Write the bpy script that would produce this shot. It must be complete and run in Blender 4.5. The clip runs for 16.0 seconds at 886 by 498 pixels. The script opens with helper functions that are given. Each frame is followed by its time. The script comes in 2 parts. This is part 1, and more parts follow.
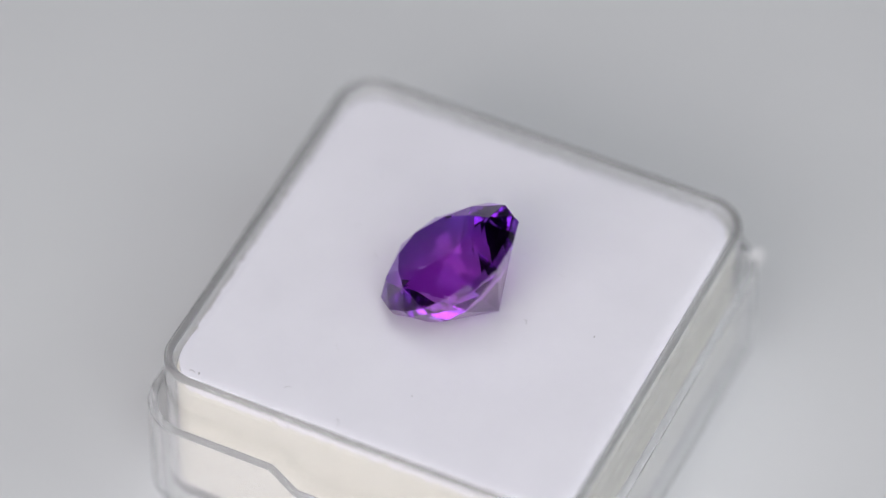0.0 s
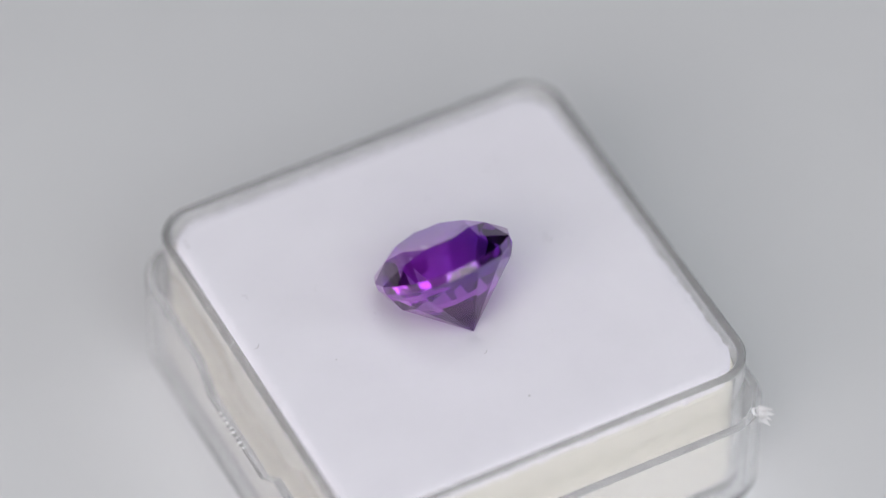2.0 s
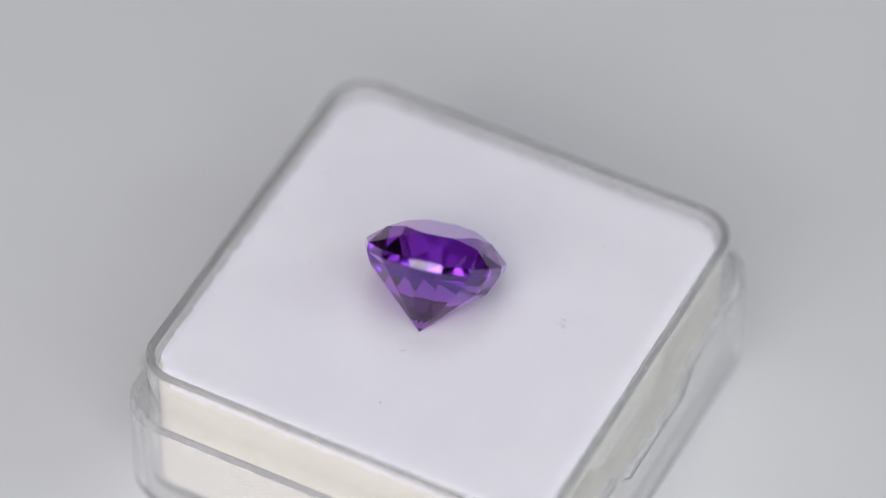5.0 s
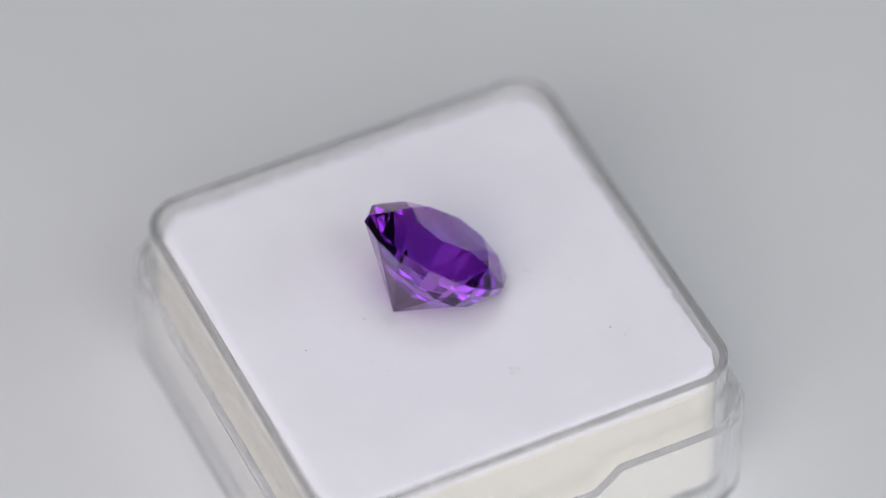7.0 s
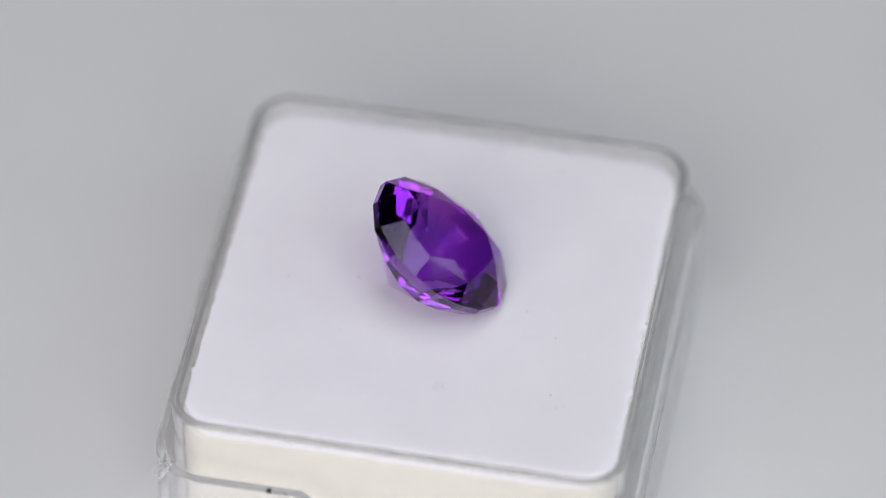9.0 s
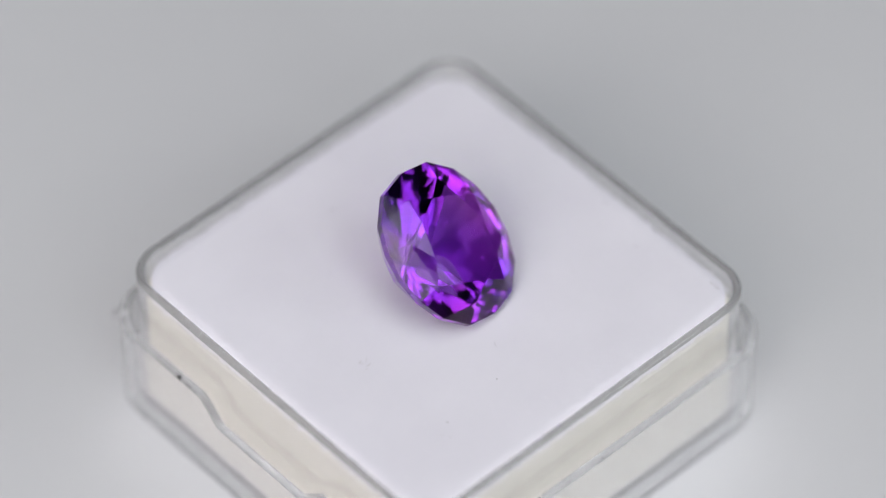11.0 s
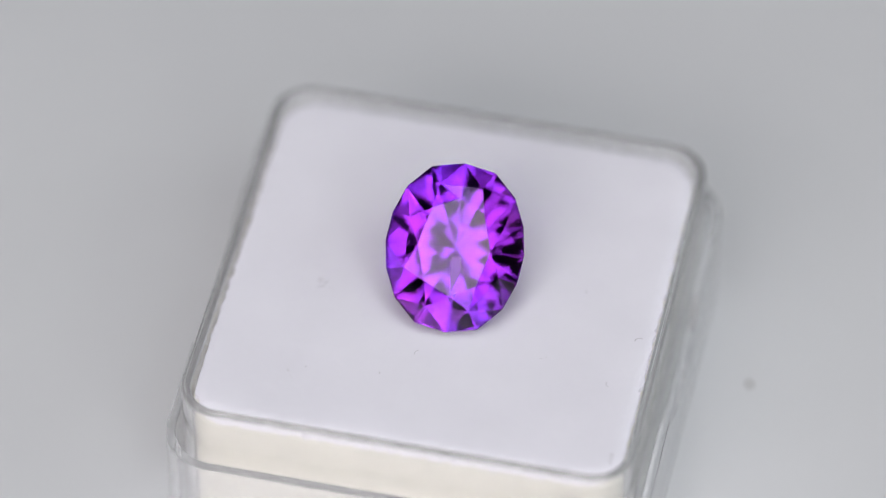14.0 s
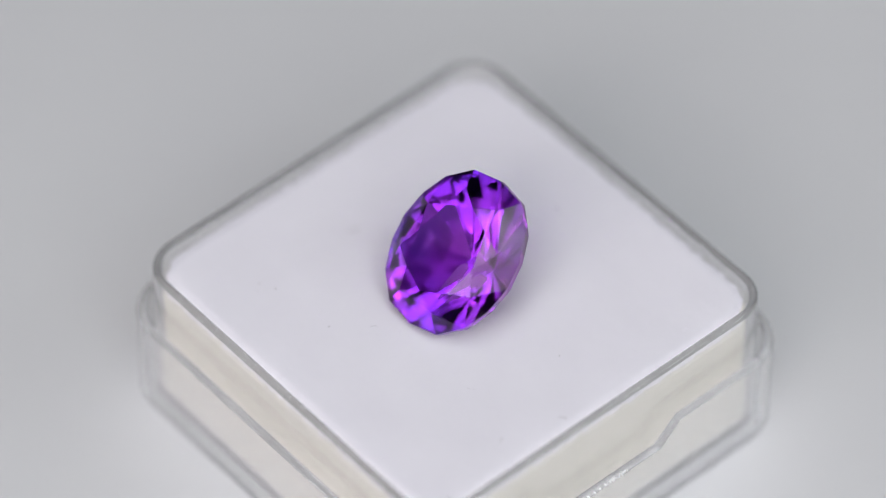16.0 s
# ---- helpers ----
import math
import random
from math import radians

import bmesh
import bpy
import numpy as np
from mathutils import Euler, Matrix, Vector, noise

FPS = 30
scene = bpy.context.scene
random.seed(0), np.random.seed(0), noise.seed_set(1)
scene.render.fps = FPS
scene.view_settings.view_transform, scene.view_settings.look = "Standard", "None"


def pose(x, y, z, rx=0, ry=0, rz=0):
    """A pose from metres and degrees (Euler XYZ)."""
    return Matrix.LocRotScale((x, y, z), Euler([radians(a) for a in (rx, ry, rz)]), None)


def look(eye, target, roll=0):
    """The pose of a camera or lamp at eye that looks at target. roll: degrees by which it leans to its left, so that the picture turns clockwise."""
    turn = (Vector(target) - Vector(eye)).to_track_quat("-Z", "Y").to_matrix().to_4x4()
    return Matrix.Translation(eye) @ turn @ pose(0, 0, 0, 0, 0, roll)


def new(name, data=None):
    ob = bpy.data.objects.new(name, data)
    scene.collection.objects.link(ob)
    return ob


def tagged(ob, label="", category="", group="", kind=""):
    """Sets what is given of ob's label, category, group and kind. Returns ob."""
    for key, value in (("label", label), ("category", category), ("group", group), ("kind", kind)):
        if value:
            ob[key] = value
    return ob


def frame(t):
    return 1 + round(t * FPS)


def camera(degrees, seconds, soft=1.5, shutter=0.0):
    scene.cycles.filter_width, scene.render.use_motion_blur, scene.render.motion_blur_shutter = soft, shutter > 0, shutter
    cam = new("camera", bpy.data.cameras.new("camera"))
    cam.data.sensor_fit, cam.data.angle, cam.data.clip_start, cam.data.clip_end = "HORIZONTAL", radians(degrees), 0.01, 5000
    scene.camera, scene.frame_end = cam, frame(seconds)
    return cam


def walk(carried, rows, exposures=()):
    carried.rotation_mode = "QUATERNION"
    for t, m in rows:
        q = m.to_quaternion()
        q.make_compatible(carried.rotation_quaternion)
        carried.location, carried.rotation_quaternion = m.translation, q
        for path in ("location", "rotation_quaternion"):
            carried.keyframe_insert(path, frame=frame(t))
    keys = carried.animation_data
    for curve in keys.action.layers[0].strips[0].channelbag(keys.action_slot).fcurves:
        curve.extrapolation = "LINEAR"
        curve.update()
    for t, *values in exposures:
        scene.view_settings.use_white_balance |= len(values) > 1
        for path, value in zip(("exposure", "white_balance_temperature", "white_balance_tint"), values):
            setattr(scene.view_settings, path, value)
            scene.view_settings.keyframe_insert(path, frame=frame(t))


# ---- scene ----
# The camera: a long macro lens on a stand, looking down at a small turntable.
EYE = (0.0, -0.22227, 0.26622)
WAY = Vector((-0.000586, 0.663948, -0.747779))
cam = camera(9.96, 16.0, soft=0.6)
stand = look(EYE, Vector(EYE) + WAY * 0.335, 0.106)
walk(cam, [(0.0, stand), (16.0, stand)])
cam.data.dof.use_dof = True
cam.data.dof.focus_distance = 0.3340
cam.data.dof.aperture_fstop = 10.5

MM = 0.001
TURN = 18.3366          # degrees a second, clockwise from above


# ---- world and lamps ----
world = bpy.data.worlds.new("world")
scene.world = world
world.use_nodes = True
world.node_tree.nodes["Background"].inputs["Color"].default_value = (0.92, 0.96, 1.0, 1)
world.node_tree.nodes["Background"].inputs["Strength"].default_value = 0.25


def softbox(name, direction, distance, width, height, watts, colour):
    data = bpy.data.lights.new(name, "AREA")
    data.shape, data.size, data.size_y, data.energy, data.color = "RECTANGLE", width, height, watts, colour
    ob = new(name, data)
    d = Vector(direction).normalized()
    ob.matrix_world = look(d * distance, (0, 0, 0.01))
    return ob


softbox("softbox_lamp", (-0.290, -0.670, 0.680), 0.60, 0.27, 0.38, 1.12, (1.0, 0.945, 0.95))
softbox("softbox_lamp", (0.400, -0.560, 0.730), 0.60, 0.18, 0.31, 0.49, (0.90, 0.955, 1.0))
softbox("softbox_lamp", (0.780, -0.220, 0.590), 0.60, 0.18, 0.24, 0.335, (0.90, 0.955, 1.0))
softbox("softbox_lamp", (-0.590, -0.640, 0.490), 0.60, 0.18, 0.24, 0.465, (1.0, 0.93, 0.94))
softbox("softbox_lamp", (0.170, -0.870, 0.420), 0.60, 0.46, 0.24, 0.65, (1.0, 0.97, 0.93))
softbox("overhead_lamp", (0.0, -0.270, 1.0), 0.60, 0.68, 0.18, 0.885, (0.91, 0.96, 1.0))
# added fill high above, no known source: evens out the platter's far side
softbox("fill_lamp", (0.0, 0.120, 1.0), 1.2, 0.5, 0.4, 2.22, (0.98, 0.98, 1.0))


# ---- materials ----
def material(name):
    m = bpy.data.materials.new(name)
    m.use_nodes = True
    nt = m.node_tree
    return m, nt, nt.nodes["Principled BSDF"]


def node(nt, kind, **values):
    n = nt.nodes.new(kind)
    for key, value in values.items():
        n.inputs[key.replace("_", " ")].default_value = value
    return n


def textured(name, colour_a, colour_b, scale, roughness, bump=0.0, bump_scale=None, distance=0.0001, sheen=0.0):
    """A rough surface with colour drifting between two tones and a fine relief."""
    m, nt, bsdf = material(name)
    at = nt.nodes.new("ShaderNodeTexCoord")
    big = node(nt, "ShaderNodeTexNoise", Scale=scale, Detail=5.0, Roughness=0.6)
    nt.links.new(at.outputs["Object"], big.inputs["Vector"])
    ramp = nt.nodes.new("ShaderNodeValToRGB")
    ramp.color_ramp.elements[0].position, ramp.color_ramp.elements[1].position = 0.3, 0.7
    ramp.color_ramp.elements[0].color, ramp.color_ramp.elements[1].color = (*colour_a, 1), (*colour_b, 1)
    nt.links.new(big.outputs["Fac"], ramp.inputs["Fac"])
    nt.links.new(ramp.outputs["Color"], bsdf.inputs["Base Color"])
    bsdf.inputs["Roughness"].default_value = roughness
    bsdf.inputs["Sheen Weight"].default_value = sheen
    if bump:
        small = node(nt, "ShaderNodeTexNoise", Scale=bump_scale, Detail=6.0, Roughness=0.7)
        nt.links.new(at.outputs["Object"], small.inputs["Vector"])
        relief = node(nt, "ShaderNodeBump", Strength=bump, Distance=distance)
        nt.links.new(small.outputs["Fac"], relief.inputs["Height"])
        nt.links.new(relief.outputs["Normal"], bsdf.inputs["Normal"])
    return m


def clear_plastic(name, tint, streak, pale_share):
    """Moulded polystyrene: clear, with faint flow marks and an even share of pale diffuse colour."""
    m, nt, bsdf = material(name)
    at = nt.nodes.new("ShaderNodeTexCoord")
    flow = node(nt, "ShaderNodeTexNoise", Scale=240.0, Detail=3.0, Roughness=0.5)
    stretch = nt.nodes.new("ShaderNodeMapping")
    stretch.inputs["Scale"].default_value = (1, 1, 3)
    nt.links.new(at.outputs["Object"], stretch.inputs["Vector"])
    nt.links.new(stretch.outputs["Vector"], flow.inputs["Vector"])
    relief = node(nt, "ShaderNodeBump", Strength=streak, Distance=0.0001)
    nt.links.new(flow.outputs["Fac"], relief.inputs["Height"])
    nt.links.new(relief.outputs["Normal"], bsdf.inputs["Normal"])
    bsdf.inputs["Base Color"].default_value = (*tint, 1)
    bsdf.inputs["Transmission Weight"].default_value = 1.0
    bsdf.inputs["IOR"].default_value = 1.5
    bsdf.inputs["Roughness"].default_value = 0.04
    pale_diffuse = node(nt, "ShaderNodeBsdfDiffuse", Color=(0.80, 0.80, 0.82, 1))
    mix = node(nt, "ShaderNodeMixShader", Fac=pale_share)
    nt.links.new(bsdf.outputs["BSDF"], mix.inputs[1])
    nt.links.new(pale_diffuse.outputs["BSDF"], mix.inputs[2])
    nt.links.new(mix.outputs["Shader"], nt.nodes["Material Output"].inputs["Surface"])
    return m


def gem_material(name, roughness, polish):
    """Deep purple quartz: clear, tinted at each pass and inner reflection, with slight colour zoning."""
    m, nt, bsdf = material(name)
    nt.nodes.remove(bsdf)
    glass = node(nt, "ShaderNodeBsdfGlass", Roughness=roughness, IOR=1.55)
    at = nt.nodes.new("ShaderNodeTexCoord")
    zone = node(nt, "ShaderNodeTexNoise", Scale=110.0, Detail=2.0)
    nt.links.new(at.outputs["Object"], zone.inputs["Vector"])
    ramp = nt.nodes.new("ShaderNodeValToRGB")
    ramp.color_ramp.elements[0].position, ramp.color_ramp.elements[1].position = 0.38, 0.62
    ramp.color_ramp.elements[0].color = (0.54, 0.32, 0.84, 1)
    ramp.color_ramp.elements[1].color = (0.745, 0.38, 0.83, 1)
    nt.links.new(zone.outputs["Fac"], ramp.inputs["Fac"])
    nt.links.new(ramp.outputs["Color"], glass.inputs["Color"])
    # the polish: a colourless gloss over the coloured stone
    gloss = node(nt, "ShaderNodeBsdfGlossy", Roughness=roughness, Color=(1, 1, 1, 1))
    facing = node(nt, "ShaderNodeLayerWeight", Blend=0.5)
    power = nt.nodes.new("ShaderNodeMath")
    power.operation = "POWER"
    power.inputs[1].default_value = 5.0
    scaled = nt.nodes.new("ShaderNodeMath")
    scaled.operation = "MULTIPLY_ADD"
    scaled.inputs[1].default_value, scaled.inputs[2].default_value = 0.9, polish
    mix = nt.nodes.new("ShaderNodeMixShader")
    nt.links.new(facing.outputs["Facing"], power.inputs[0])
    nt.links.new(power.outputs[0], scaled.inputs[0])
    nt.links.new(scaled.outputs[0], mix.inputs["Fac"])
    nt.links.new(glass.outputs["BSDF"], mix.inputs[1])
    nt.links.new(gloss.outputs["BSDF"], mix.inputs[2])
    nt.links.new(mix.outputs["Shader"], nt.nodes["Material Output"].inputs["Surface"])
    return m


M_TABLE = textured("white_laminate", (0.70, 0.71, 0.71), (0.74, 0.745, 0.75), 25, 0.45, 0.15, 900)
M_PLATTER = textured("white_platter", (0.622, 0.627, 0.645), (0.652, 0.657, 0.675), 30, 0.5, 0.1, 1500, distance=0.00003)
M_FLOCK = textured("white_flock", (0.765, 0.75, 0.815), (0.80, 0.785, 0.85), 160, 0.95, 0.3, 1900, distance=0.00006, sheen=0.1)
M_CORE = textured("cream_foam", (0.615, 0.59, 0.515), (0.70, 0.675, 0.60), 700, 0.9, 0.4, 1500, distance=0.00008)
# both trays: the pale diffuse share stands in for light caught in clear walls
M_PLASTIC = clear_plastic("clear_polystyrene", (0.985, 0.985, 0.985), 0.08, 0.15)
M_TRAY = clear_plastic("clear_tray_polystyrene", (0.985, 0.985, 0.985), 0.08, 0.13)
M_BURR = clear_plastic("whitened_plastic", (0.97, 0.97, 0.97), 0.3, 0.85)
M_GRIME = textured("black_grime", (0.015, 0.015, 0.016), (0.04, 0.04, 0.04), 2000, 0.7)
M_GEM = gem_material("purple_quartz", 0.0, 0.03)
M_GIRDLE = gem_material("frosted_purple_quartz", 0.08, 0.1)
M_DUST = textured("grey_dust", (0.30, 0.29, 0.28), (0.4, 0.39, 0.38), 900, 0.9)
M_LINT = textured("grey_lint", (0.32, 0.31, 0.32), (0.45, 0.43, 0.45), 900, 0.8)
M_FIBRE = textured("pale_grey_lint", (0.52, 0.51, 0.53), (0.62, 0.60, 0.62), 900, 0.8)
M_WALL = textured("grey_wall_paint", (0.24, 0.24, 0.245), (0.28, 0.28, 0.285), 3, 0.8, 0.1, 60)


# ---- building helpers ----
def mesh_of(name, bm, mat, smooth=False):
    me = bpy.data.meshes.new(name)
    if smooth:
        bm.normal_update()
        for e in bm.edges:
            e.smooth = len(e.link_faces) == 2 and e.calc_face_angle(0.0) < 0.5
    bm.to_mesh(me)
    bm.free()
    me.materials.append(mat)
    if smooth:
        for p in me.polygons:
            p.use_smooth = True
    return me


def part(name, bm, mat, parent, label="", smooth=False):
    ob = new(name, mesh_of(name, bm, mat, smooth))
    ob.parent = parent
    return tagged(ob, label)


def thing(name, bm, mat, label, category, kind="", smooth=False, group=""):
    return tagged(new(name, mesh_of(name, bm, mat, smooth)), label, category, group, kind)


def rounded(a, b, r, steps=10):
    """A rounded rectangle, half sizes a and b, counter-clockwise."""
    points = []
    for q, (sx, sy) in enumerate(((1, 1), (-1, 1), (-1, -1), (1, -1))):
        for i in range(steps + 1):
            th = (q + i / steps) * math.pi / 2
            points.append((sx * (a - r) + r * math.cos(th), sy * (b - r) + r * math.sin(th)))
    return points


def ring(bm, points, z):
    return [bm.verts.new((x, y, z(x, y) if callable(z) else z)) for x, y in points]


def bridge(bm, low, high, closed=True):
    n = len(low)
    for i in range(n if closed else n - 1):
        j = (i + 1) % n
        bm.faces.new((low[i], low[j], high[j], high[i]))


def box_bm(x0, y0, z0, x1, y1, z1):
    bm = bmesh.new()
    bmesh.ops.create_cube(bm, size=1)
    for v in bm.verts:
        v.co = ((x0 + x1) / 2 + v.co.x * (x1 - x0), (y0 + y1) / 2 + v.co.y * (y1 - y0), (z0 + z1) / 2 + v.co.z * (z1 - z0))
    return bm


# ---- the room and the table ----
def room():
    w, h = 2.0, 2.5
    f = -0.75
    thing("floor", box_bm(-w, -w, f - 0.1, w, w, f), M_WALL, "dark grey painted studio floor", "floor", "structure")
    thing("ceiling", box_bm(-w, -w, f + h, w, w, f + h + 0.1), M_WALL, "dark grey painted studio ceiling", "ceiling", "structure")
    thing("wall_north", box_bm(-w, w, f, w, w + 0.1, f + h), M_WALL, "plain dark grey studio wall", "wall", "structure")
    thing("wall_south", box_bm(-w, -w - 0.1, f, w, -w, f + h), M_WALL, "plain dark grey studio wall", "wall", "structure")
    thing("wall_east", box_bm(w, -w, f, w + 0.1, w, f + h), M_WALL, "plain dark grey studio wall", "wall", "structure")
    thing("wall_west", box_bm(-w - 0.1, -w, f, -w, w, f + h), M_WALL, "plain dark grey studio wall", "wall", "structure")
    t = tagged(new("table"), "white laminate studio table", "table")
    top = box_bm(-0.6, -0.4, -0.05, 0.6, 0.44, -0.02)
    bmesh.ops.bevel(top, geom=top.edges[:], offset=0.003, segments=2, affect="EDGES")
    part("tabletop", top, M_TABLE, t)
    for sx in (-1, 1):
        for sy in (-1, 1):
            part("leg", box_bm(sx * 0.55 - 0.025, sy * 0.35 - 0.025, f, sx * 0.55 + 0.025, sy * 0.35 + 0.025, -0.05), M_TABLE, t)


room()


def turntable():
    bm = bmesh.new()
    n = 96
    circle = [(math.cos(2 * math.pi * i / n), math.sin(2 * math.pi * i / n)) for i in range(n)]
    levels = ((0.118, -0.02), (0.12, -0.018), (0.12, -0.0015), (0.1195, -0.0004), (0.1185, 0.0))
    rings = [ring(bm, [(r * x, r * y) for x, y in circle], z) for r, z in levels]
    for a, b in zip(rings, rings[1:]):
        bridge(bm, a, b)
    bm.faces.new(rings[-1])
    bm.faces.new(rings[0][::-1])
    return thing("turntable", bm, M_PLATTER, "plain white matte turntable disc", "turntable")


# ---- the gem box; its own axes, floor of the box at z 0 ----
A_IN, A_OUT, RIM, FLANGE, FOAM = 15.08, 16.18, 12.42, 8.0, 11.65


NOTCH_CORNERS = (-5.8, -4.0, 4.0, 5.8)


def notch(x, y):
    """Height of the outer shell's edge: lowered between two slants on two opposite sides."""
    if abs(x) < 15.2:
        return FLANGE
    return FLANGE - 1.7 * min(1.0, max(0.0, (5.8 - abs(y)) / 1.8))


def dense(points, longest):
    out = []
    for i, p in enumerate(points):
        q = points[(i + 1) % len(points)]
        # the notch's corners get points of their own
        cuts = [0.0] + sorted((c - p[1]) / (q[1] - p[1]) for c in NOTCH_CORNERS if min(p[1], q[1]) < c < max(p[1], q[1])) + [1.0]
        for lo, hi in zip(cuts, cuts[1:]):
            k = max(1, math.ceil(math.dist(p, q) * (hi - lo) / longest))
            out += [tuple(p[n] + (q[n] - p[n]) * (lo + (hi - lo) * j / k) for n in (0, 1)) for j in range(k)]
    return out


def shell(levels, corner, longest=0.65):
    """A closed-bottomed, thin-walled tray: levels are (inset from the outside, z) going up the outside and down the inside."""
    bm = bmesh.new()
    base = dense(rounded(levels[0][2], levels[0][2], corner), longest)
    a0 = levels[0][2]

    def inset(points, a):
        d = a0 - a
        out = []
        for x, y in points:
            cx, cy = max(-(a0 - corner), min(a0 - corner, x)), max(-(a0 - corner), min(a0 - corner, y))
            nx, ny = x - cx, y - cy
            l = math.hypot(nx, ny) or 1
            out.append((x - nx / l * d, y - ny / l * d))
        return out

    rings = []
    for _, z, a in levels:
        pts = inset(base, a)
        rings.append([bm.verts.new((p[0] * MM, p[1] * MM, (z(*b) if callable(z) else z) * MM)) for p, b in zip(pts, base)])
    for lo, hi in zip(rings, rings[1:]):
        bridge(bm, lo, hi)
    bm.faces.new(rings[0][::-1])
    bm.faces.new(rings[-1])
    return bm


def gem_box():
    box = tagged(new("gem_box"), "small clear plastic gem box with white padded foam insert", "gem box")
    outer = shell([(0, 0.0, A_OUT - 0.35), (0, 0.12, A_OUT - 0.1), (0, 0.4, A_OUT), (0, 0.5, A_OUT), (0, lambda x, y: notch(x, y) - 0.2, A_OUT), (0, lambda x, y: notch(x, y) - 0.04, A_OUT),
                   (0, notch, A_OUT - 0.04), (0, notch, A_OUT - 0.58), (0, lambda x, y: notch(x, y) - 0.04, A_OUT - 0.62), (0, 0.8, A_OUT - 0.62)], 3.2)
    o = part("outer_tray", outer, M_TRAY, box, "clear moulded plastic lower tray with finger notches", smooth=True)
    r = 0.3
    lip = [(0, RIM - r + r * math.sin(math.pi * k / 10), A_IN - r + r * math.cos(math.pi * k / 10)) for k in range(11)]
    inner = shell([(0, 0.95, A_IN - 0.3), (0, 1.02, A_IN - 0.1), (0, 1.2, A_IN), (0, 1.4, A_IN), (0, RIM - r - 0.1, A_IN)] + lip
                  + [(0, RIM - r - 0.1, A_IN - 2 * r), (0, 1.9, A_IN - 2 * r), (0, 1.7, A_IN - 2 * r)], 2.5)
    i = part("inner_tray", inner, M_PLASTIC, box, "clear plastic tray holding the foam, rounded rim", smooth=True)
    for ob in (o, i):
        ob.visible_shadow = False
    core = bmesh.new()
    pts = dense(rounded(A_IN - 0.72, A_IN - 0.72, 2.3), 0.4)
    rings = []
    for z, pull in ((1.75, 0.0), (FOAM - 0.9, 0.0), (FOAM - 0.7, 0.1), (FOAM - 0.6, 0.4), (FOAM - 0.55, 0.8)):
        k = 1 - pull / A_IN
        rings.append([core.verts.new((x * k * MM, y * k * MM, (z + 0.06 * noise.noise((x * 2, y * 2, z))) * MM)) for x, y in pts])
    for a, b in zip(rings, rings[1:]):
        bridge(core, a, b)
    core.faces.new(rings[0][::-1])
    core.faces.new(rings[-1])
    part("foam_core", core, M_CORE, box, "cream foam block")
    part("foam_top", foam_top(), M_FLOCK, box, "soft fuzzy white padded surface", smooth=True)
    tagged(part("fuzz", fuzz(), M_FLOCK, box, "fine white fibres standing out of the padding"), kind="stuff")
    part("flash_burr", burr(), M_BURR, o, "frayed white plastic burr at a corner")
    for y, size in ((-7.92, 0.17), (-7.45, 0.05), (-7.15, 0.06), (-6.8, 0.08), (-6.3, 0.04)):
        part("grime_speck", lump(A_OUT - 0.12, y, notch(16, y) + size * 0.2, size, int(-y * 100)), M_GRIME, o, "black grime speck on the tray edge")
    for k, (y, size) in enumerate(((-1.1, 0.10), (-0.6, 0.13), (-0.1, 0.09), (0.4, 0.14), (0.8, 0.10), (1.3, 0.15), (1.8, 0.11), (2.3, 0.13))):
        part("edge_chip", lump(-A_OUT + 0.1, y, notch(16, y), size, 40 + k), M_BURR, o, "whitened chip on the tray edge")
    for k, (x, y, size) in enumerate(((0.1, 1, 0.07), (1.4, 1, 0.05), (3.1, 1, 0.045), (7.5, 1, 0.06), (8.9, -1, 0.06), (9.3, -1, 0.045), (9.8, -1, 0.07))):
        part("grime_speck", lump(x, y * (A_OUT - 0.15), FLANGE + size * 0.2, size, 60 + k), M_GRIME, o, "black grime speck on the tray edge")
    rng = random.Random(8)
    for k in range(9):
        part("scuff", lump(-11.2 + rng.uniform(-0.5, 0.5), A_IN + 0.005, 10.4 + rng.uniform(-0.3, 0.3), 0.05 + 0.05 * rng.random(), 80 + k), M_LINT, i, "grey scuff mark")
    for k in range(12):
        part("scuff", lump(A_IN + 0.005, -10.6 + rng.uniform(-1.4, 1.4), 9.4 + rng.uniform(-0.6, 0.6), 0.025 + 0.035 * rng.random(), 120 + k), M_LINT, i, "grey scuff mark")
    return box


def lump(x, y, z, size, seed):
    """A small uneven crumb."""
    rng = random.Random(seed)
    bm = bmesh.new()
    bmesh.ops.create_icosphere(bm, subdivisions=1, radius=size * MM)
    for v in bm.verts:
        v.co *= 0.55 + 0.9 * rng.random()
        v.co.z *= 0.6
        v.co += Vector((x, y, z)) * MM
    return bm


def strand(bm, points, radius):
    """A thin three-sided thread through points, in millimetres."""
    rings = []
    for k, p in enumerate(points):
        d = (points[min(k + 1, len(points) - 1)] - points[max(k - 1, 0)]).normalized()
        a = d.orthogonal().normalized()
        b = d.cross(a)
        r = radius * (1.0 if k < len(points) - 1 else 0.35)
        rings.append([bm.verts.new((p + r * (a * math.cos(w) + b * math.sin(w))) * MM) for w in (0, 2.094, 4.189)])
    for lo, hi in zip(rings, rings[1:]):
        bridge(bm, lo, hi)
    return bm


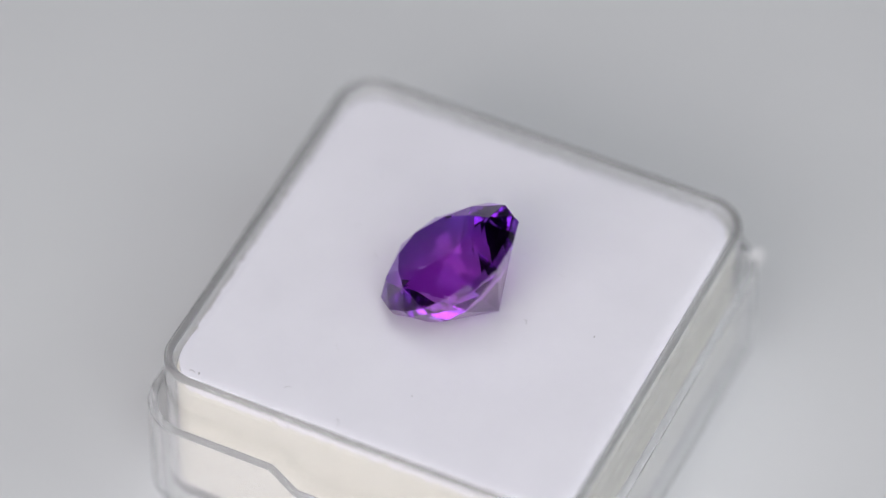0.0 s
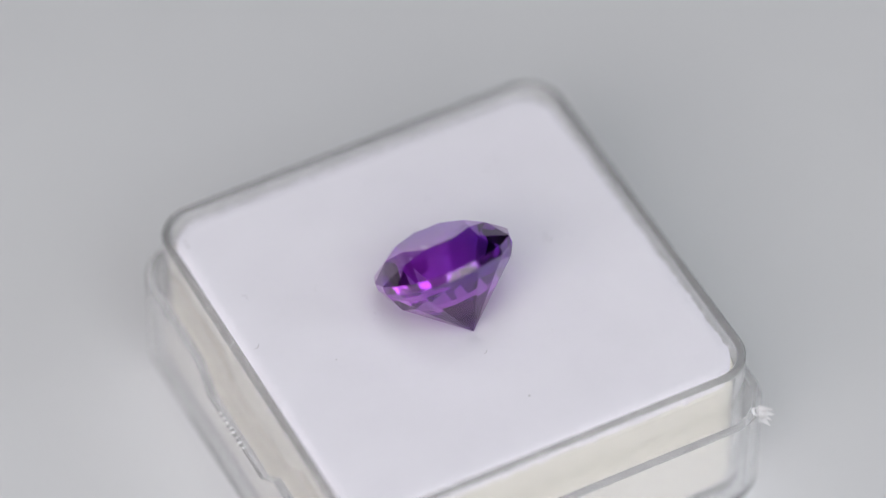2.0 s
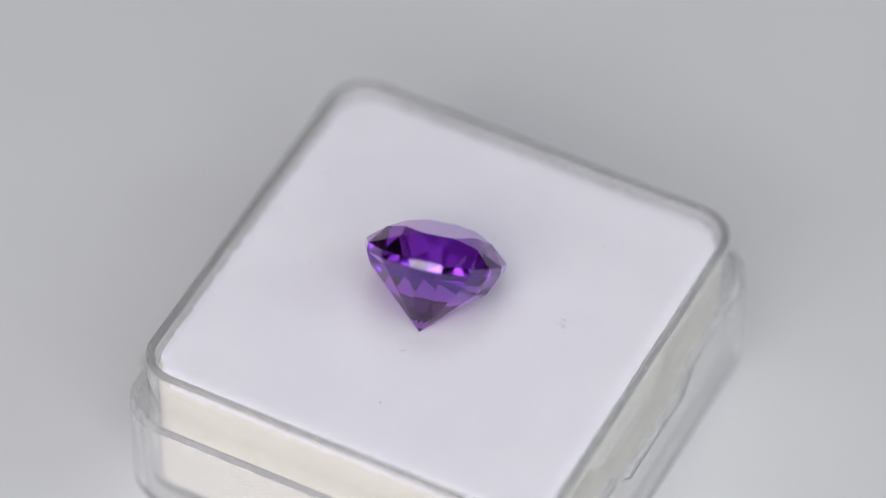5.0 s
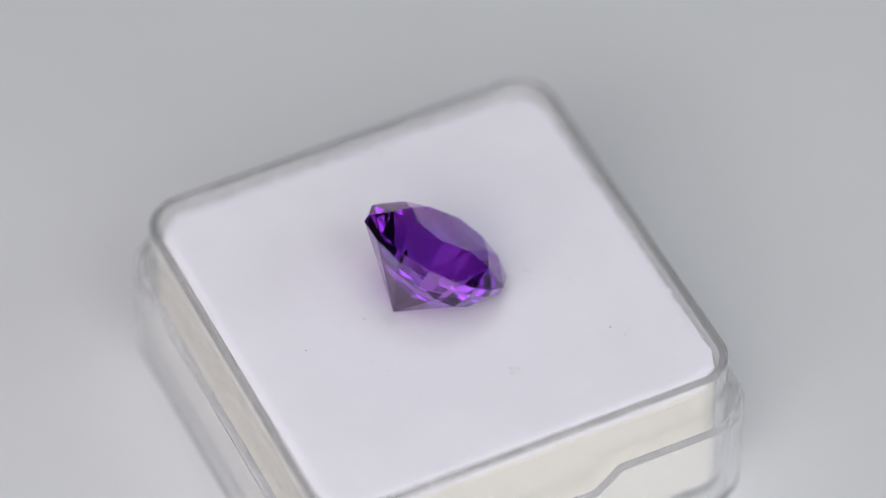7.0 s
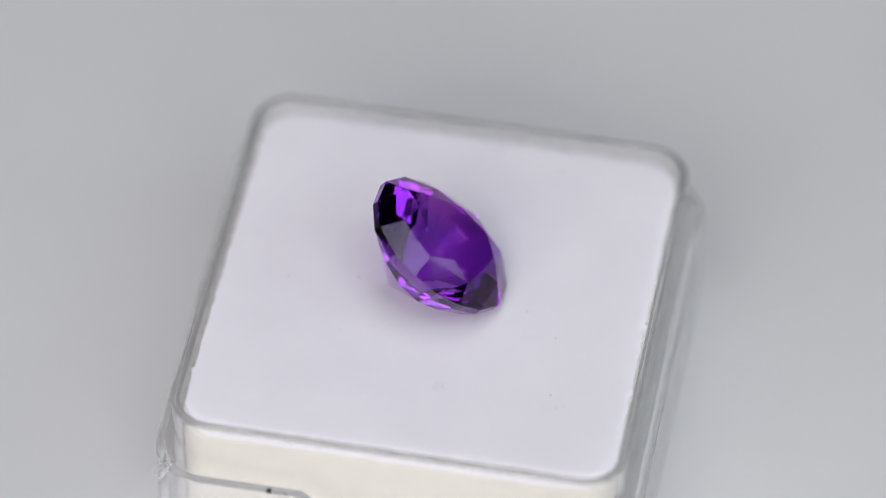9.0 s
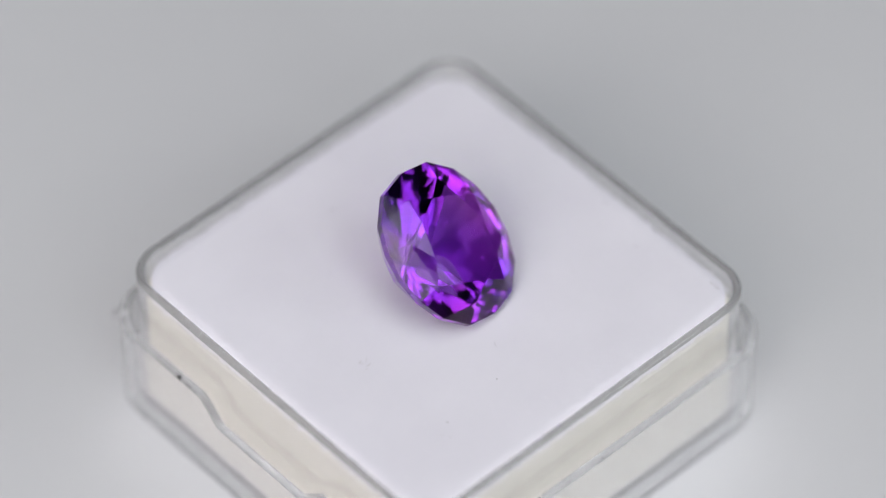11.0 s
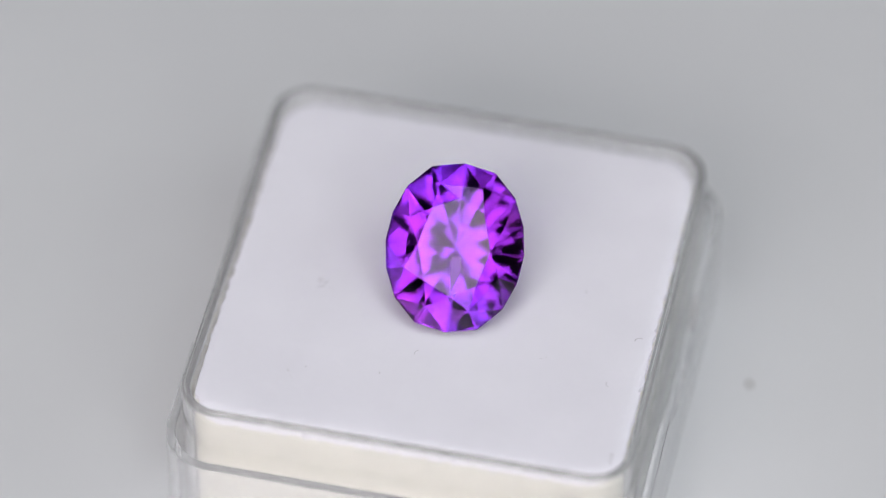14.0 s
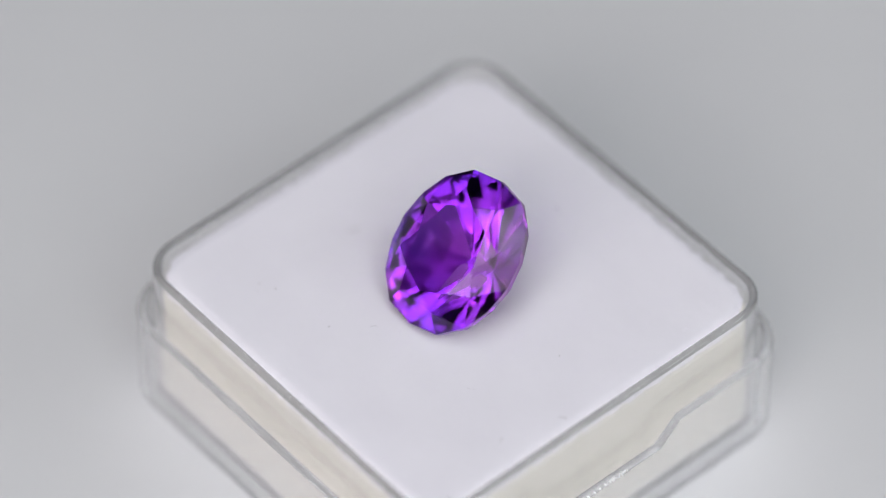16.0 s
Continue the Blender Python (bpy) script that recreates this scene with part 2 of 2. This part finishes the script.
def fuzz():
    rng = random.Random(5)
    bm = bmesh.new()
    a = A_IN - 0.82
    rim = dense(rounded(a, a, 2.5, 16), 0.2)
    for k in range(4200):
        if k < 3000:                                # round the edge, leaning outward
            px, py = rng.choice(rim)
            ox, oy = px - max(-(a - 2.5), min(a - 2.5, px)), py - max(-(a - 2.5), min(a - 2.5, py))
            ox, oy = ox / 2.5, oy / 2.5
            inward = 0.3 * rng.random() ** 2
            p = Vector((px - ox * inward + rng.gauss(0, 0.1), py - oy * inward + rng.gauss(0, 0.1), FOAM - 0.20 * (1 - inward / 0.8) ** 2))
            clump = max(0.0, noise.noise((p.x * 1.1, p.y * 1.1, 3.0)))
            d = Vector((ox + rng.gauss(0, 0.7), oy + rng.gauss(0, 0.7), rng.uniform(0.2, 1.2))).normalized()
            length = rng.uniform(0.06, 0.2) + 0.28 * clump * rng.random()
        else:                                       # lying on the top
            p = Vector((rng.uniform(-a, a), rng.uniform(-a, a), FOAM - 0.01))
            d = Vector((rng.gauss(0, 1), rng.gauss(0, 1), rng.uniform(0.1, 0.5))).normalized()
            length = rng.uniform(0.1, 0.35)
        bend = Vector((rng.gauss(0, 0.3), rng.gauss(0, 0.3), -0.4)) * length
        strand(bm, [p, p + d * length * 0.5, p + d * length + bend * 0.5], 0.011 if k < 3000 else 0.010)
    return bm


def burr():
    """A tuft of torn plastic shreds on one corner of the tray."""
    rng = random.Random(3)
    bm = bmesh.new()
    at = Vector((15.2, -15.2, FLANGE - 0.35))
    for k in range(42):
        d = Vector((0.7 + rng.gauss(0, 0.45), -0.7 + rng.gauss(0, 0.45), rng.gauss(-0.1, 0.4))).normalized()
        side = d.orthogonal().normalized() * rng.uniform(0.05, 0.16)
        p = at + Vector((rng.gauss(0, 0.22), rng.gauss(0, 0.22), rng.gauss(0, 0.24)))
        l = rng.uniform(0.3, 0.85)
        lift = d.cross(side).normalized() * 0.05
        v = [bm.verts.new(q * MM) for q in (p - side, p + side, p + d * l + side * 0.3, p + d * l * 0.8 - side * 0.4, p + lift, p + d * l * 0.7 + lift)]
        for f in ((0, 1, 2), (0, 2, 3), (0, 4, 1), (1, 4, 5), (1, 5, 2), (2, 5, 3), (3, 5, 4), (3, 4, 0)):
            bm.faces.new([v[q] for q in f])
    return bm


def foam_top():
    """The soft top of the pad: gently uneven, rounded over at its edges."""
    bm = bmesh.new()
    a, n = A_IN - 0.82, 120
    grid = []
    for i in range(n + 1):
        row = []
        for j in range(n + 1):
            x, y = a * (2 * i / n - 1), a * (2 * j / n - 1)
            # pull the square grid into a rounded square
            k = 2.5
            cx, cy = max(-(a - k), min(a - k, x)), max(-(a - k), min(a - k, y))
            dx, dy = x - cx, y - cy
            if dx and dy:
                big = max(abs(dx), abs(dy))
                l = math.hypot(dx, dy)
                x, y = cx + dx * big / l, cy + dy * big / l
            edge = a - max(abs(cx), abs(cy), math.hypot(x - cx, y - cy) + a - k if (dx or dy) else 0)
            drop = 0.20 * max(0.0, 1 - edge / 0.8) ** 2
            wave = 0.04 * noise.noise((x * 0.25, y * 0.25, 1.0)) + 0.006 * noise.noise((x * 1.3, y * 1.3, 4.0))
            wave -= 0.17 * math.exp(-((x - 0.05) ** 2 + (y + 3.19) ** 2) / 0.6)          # pressed in under the gem's point
            jag = 0.16 * noise.noise((x * 1.7, y * 1.7, 9.0)) + 0.09 * noise.noise((x * 6, y * 6, 2.0))
            row.append(bm.verts.new(((x + jag) * MM, (y + jag) * MM, (FOAM - drop + wave) * MM)))
        grid.append(row)
    for i in range(n):
        for j in range(n):
            bm.faces.new((grid[i][j], grid[i + 1][j], grid[i + 1][j + 1], grid[i][j + 1]))
    rim = [grid[i][0] for i in range(n)] + [grid[n][j] for j in range(n)] + [grid[n - i][n] for i in range(n)] + [grid[0][n - j] for j in range(n)]
    low = [bm.verts.new((v.co.x, v.co.y, (FOAM - 0.7) * MM)) for v in rim]
    bridge(bm, low, rim)
    bm.faces.new(low[::-1])
    return bm


# ---- the gemstone; girdle in the plane z 0, table up, long axis x ----
def gemstone():
    quarter = ((5.6, 0.0), (5.18, 2.1), (3.7, 3.58), (1.88, 4.34), (0.0, 4.6))
    outline = []
    for k in range(16):
        x, y = quarter[k if k <= 4 else 8 - k if k <= 8 else k - 8 if k <= 12 else 16 - k]
        outline.append((x * (1 if k <= 4 or k >= 12 else -1), y * (1 if k <= 8 else -1)))

    h, band, deep = 1.45, -0.55, -5.57
    top = [(x, y, 0.0) for x, y in outline]
    low = [(x, y, band) for x, y in outline]
    inward = (0.955, 0.945, 0.915, 0.885, 0.865)    # where the pavilion mains begin, from the ends to the sides
    table, star, pav = [], [], []
    for k in range(16):
        x, y = outline[k]
        f = inward[min(k % 8, 8 - k % 8)] * (0.95 if k % 2 else 1.0)
        pav.append((x * f, y * f, deep + math.hypot(x, y) * f * (0.903 if k % 2 else 0.896)))
        if k % 4 == 2:
            table.append((math.copysign(2.42, x), math.copysign(1.72, y), h))
        elif k % 2 == 0:
            f = 3.25 / 5.6 if k % 8 == 0 else 2.42 / 4.6
            table.append((x * f, y * f, h))
        else:
            sx, sy = (4.05, 1.43) if abs(x) > abs(y) else (1.68, 3.15)
            star.append((math.copysign(sx, x), math.copysign(sy, y), 0.71 * h))
    culet = (0, 0, deep)
    crown, girdle, pavilion = [table], [], []
    for i in range(8):
        a, b, s = table[i], table[(i + 1) % 8], star[i]
        g0, g1, g2 = top[2 * i], top[2 * i + 1], top[(2 * i + 2) % 16]
        crown += [(a, s, b), (g0, g1, s), (g1, g2, s), (a, star[i - 1], s), (star[i - 1], g0, s)]     # star, upper girdle, inner and outer bezel
    for k in range(16):
        n = (k + 1) % 16
        girdle.append((top[k], low[k], low[n], top[n]))
        near, far = (k, n) if k % 2 == 0 else (n, k)
        pavilion += [(low[k], low[n], pav[far]), (low[near], pav[near], pav[far]), (culet, pav[n], pav[k])]     # break facets, mains
    gem = tagged(new("gemstone"), "deep purple faceted oval gemstone lying tilted on the white pad", "gemstone")
    for name, faces, mat, label in (("crown", crown, M_GEM, ""), ("girdle", girdle, M_GIRDLE, "thin polished purple girdle band"), ("pavilion", pavilion, M_GEM, "")):
        bm = bmesh.new()
        made = {}
        for corners in faces:
            vs = []
            for p in corners:
                if p not in made:
                    made[p] = bm.verts.new(Vector(p) * MM)
                vs.append(made[p])
            f = bm.faces.new(vs)
            f.normal_update()
            if f.normal.dot(f.calc_center_median() - Vector((0, 0, -1.2)) * MM) < 0:
                f.normal_flip()
        part(name, bm, mat, gem, label)
    return gem


def gem_pose():
    axis, up, at = Vector(GEM_AXIS), Vector(GEM_UP), Vector(GEM_AT)
    m = Matrix((axis, up.cross(axis), up)).transposed().to_4x4()
    m.translation = at
    return m


GEM_AT = (0.000058, -0.000616, 0.015792)
GEM_UP = (-0.622177, 0.185723, 0.760528)
GEM_AXIS = (0.707503, -0.282509, 0.647787)

RIDERS = []             # things that turn, with their poses at the start
RIDERS.append((turntable(), pose(0, 0, 0)))
BOX_POSE = pose(0.00068, -0.00033, 0, 0, 0, 64.37)
RIDERS.append((gem_box(), BOX_POSE))
RIDERS.append((gemstone(), gem_pose()))


def speck(name, x, y, z, size, label, mat, category, seed):
    rng = random.Random(seed)
    bm = bmesh.new()
    bmesh.ops.create_icosphere(bm, subdivisions=2, radius=size * MM)
    for v in bm.verts:
        v.co *= 0.7 + 0.6 * rng.random()
        v.co.z *= 0.6
    RIDERS.append((thing(name, bm, mat, label, category, smooth=True), pose(x * MM, y * MM, z * MM + size * MM * 0.4)))


speck("dust_speck", -3.1, -20.6, 0.0, 0.26, "small grey dust speck on the turntable", M_DUST, "dust", 1)


# ---- lint on the pad, in the box's axes ----
def on_pad(ob, x, y, z=FOAM):
    RIDERS.append((ob, BOX_POSE @ pose(x * MM, y * MM, z * MM)))


def hair(x, y, length, curl, turn, radius=0.016, label="fine grey lint hair lying on the white pad"):
    bm = bmesh.new()
    points = []
    for k in range(9):
        a = turn + curl * (k / 8 - 0.5)
        step = Vector((math.cos(a), math.sin(a), 0)) * length / 8
        points.append((points[-1] + step) if points else Vector((0, 0, 0.03)))
    for k, p in enumerate(points):
        p.z = 0.03 + 0.05 * math.sin(k * 0.8) ** 2
    strand(bm, points, radius)
    on_pad(thing("lint_hair", bm, M_LINT, label, "lint", group="lint on the pad"), x, y)


def tangle(x, y, size, count, seed):
    rng = random.Random(seed)
    bm = bmesh.new()
    for k in range(count):
        p = Vector((rng.gauss(0, size * 0.4), rng.gauss(0, size * 0.4), 0.03))
        a = rng.uniform(0, 6.28)
        points = []
        for q in range(6):
            points.append(p.copy())
            a += rng.gauss(0, 0.8)
            p = p + Vector((math.cos(a), math.sin(a), rng.gauss(0, 0.15))) * size * 0.14
            p.z = max(0.02, p.z)
        strand(bm, points, 0.011)
    on_pad(thing("lint_tangle", bm, M_FIBRE, "faint tangle of grey fibres on the white pad", "lint", group="lint on the pad"), x, y)


def crumb(x, y, size, seed):
    on_pad(thing("lint_crumb", lump(0, 0, size * 0.4, size, seed), M_LINT, "tiny grey crumb on the white pad", "lint", group="lint on the pad"), x, y)


tangle(8.2, 1.85, 0.5, 11, 21)
hair(-0.3, -5.27, 0.45, 1.8, 0.6)
hair(-13.6, 12.5, 0.5, 2.2, 1.4, 0.024, "dark lint hair in the pad's corner")
crumb(-13.5, 12.2, 0.09, 31)
crumb(0.66, -9.8, 0.06, 32)
hair(0.6, 6.25, 0.5, 2.0, 0.9, 0.013)
tangle(-7.6, 5.1, 0.35, 2, 24)
tangle(4.8, -5.6, 0.3, 2, 25)
crumb(2.7, 8.63, 0.05, 33)
crumb(-9.14, -1.2, 0.045, 34)
crumb(7.57, 9.15, 0.05, 35)
tangle(8.4, 9.7, 0.4, 3, 22)
hair(-12.0, 6.2, 0.6, 2.6, 2.0, 0.013)
hair(-13.6, 2.1, 0.75, 2.4, 0.4, 0.016)


def motions():
    for ob, start in RIDERS:
        walk(ob, [(i / 10, pose(0, 0, 0, 0, 0, -TURN * i / 10) @ start) for i in range(161)])


motions()
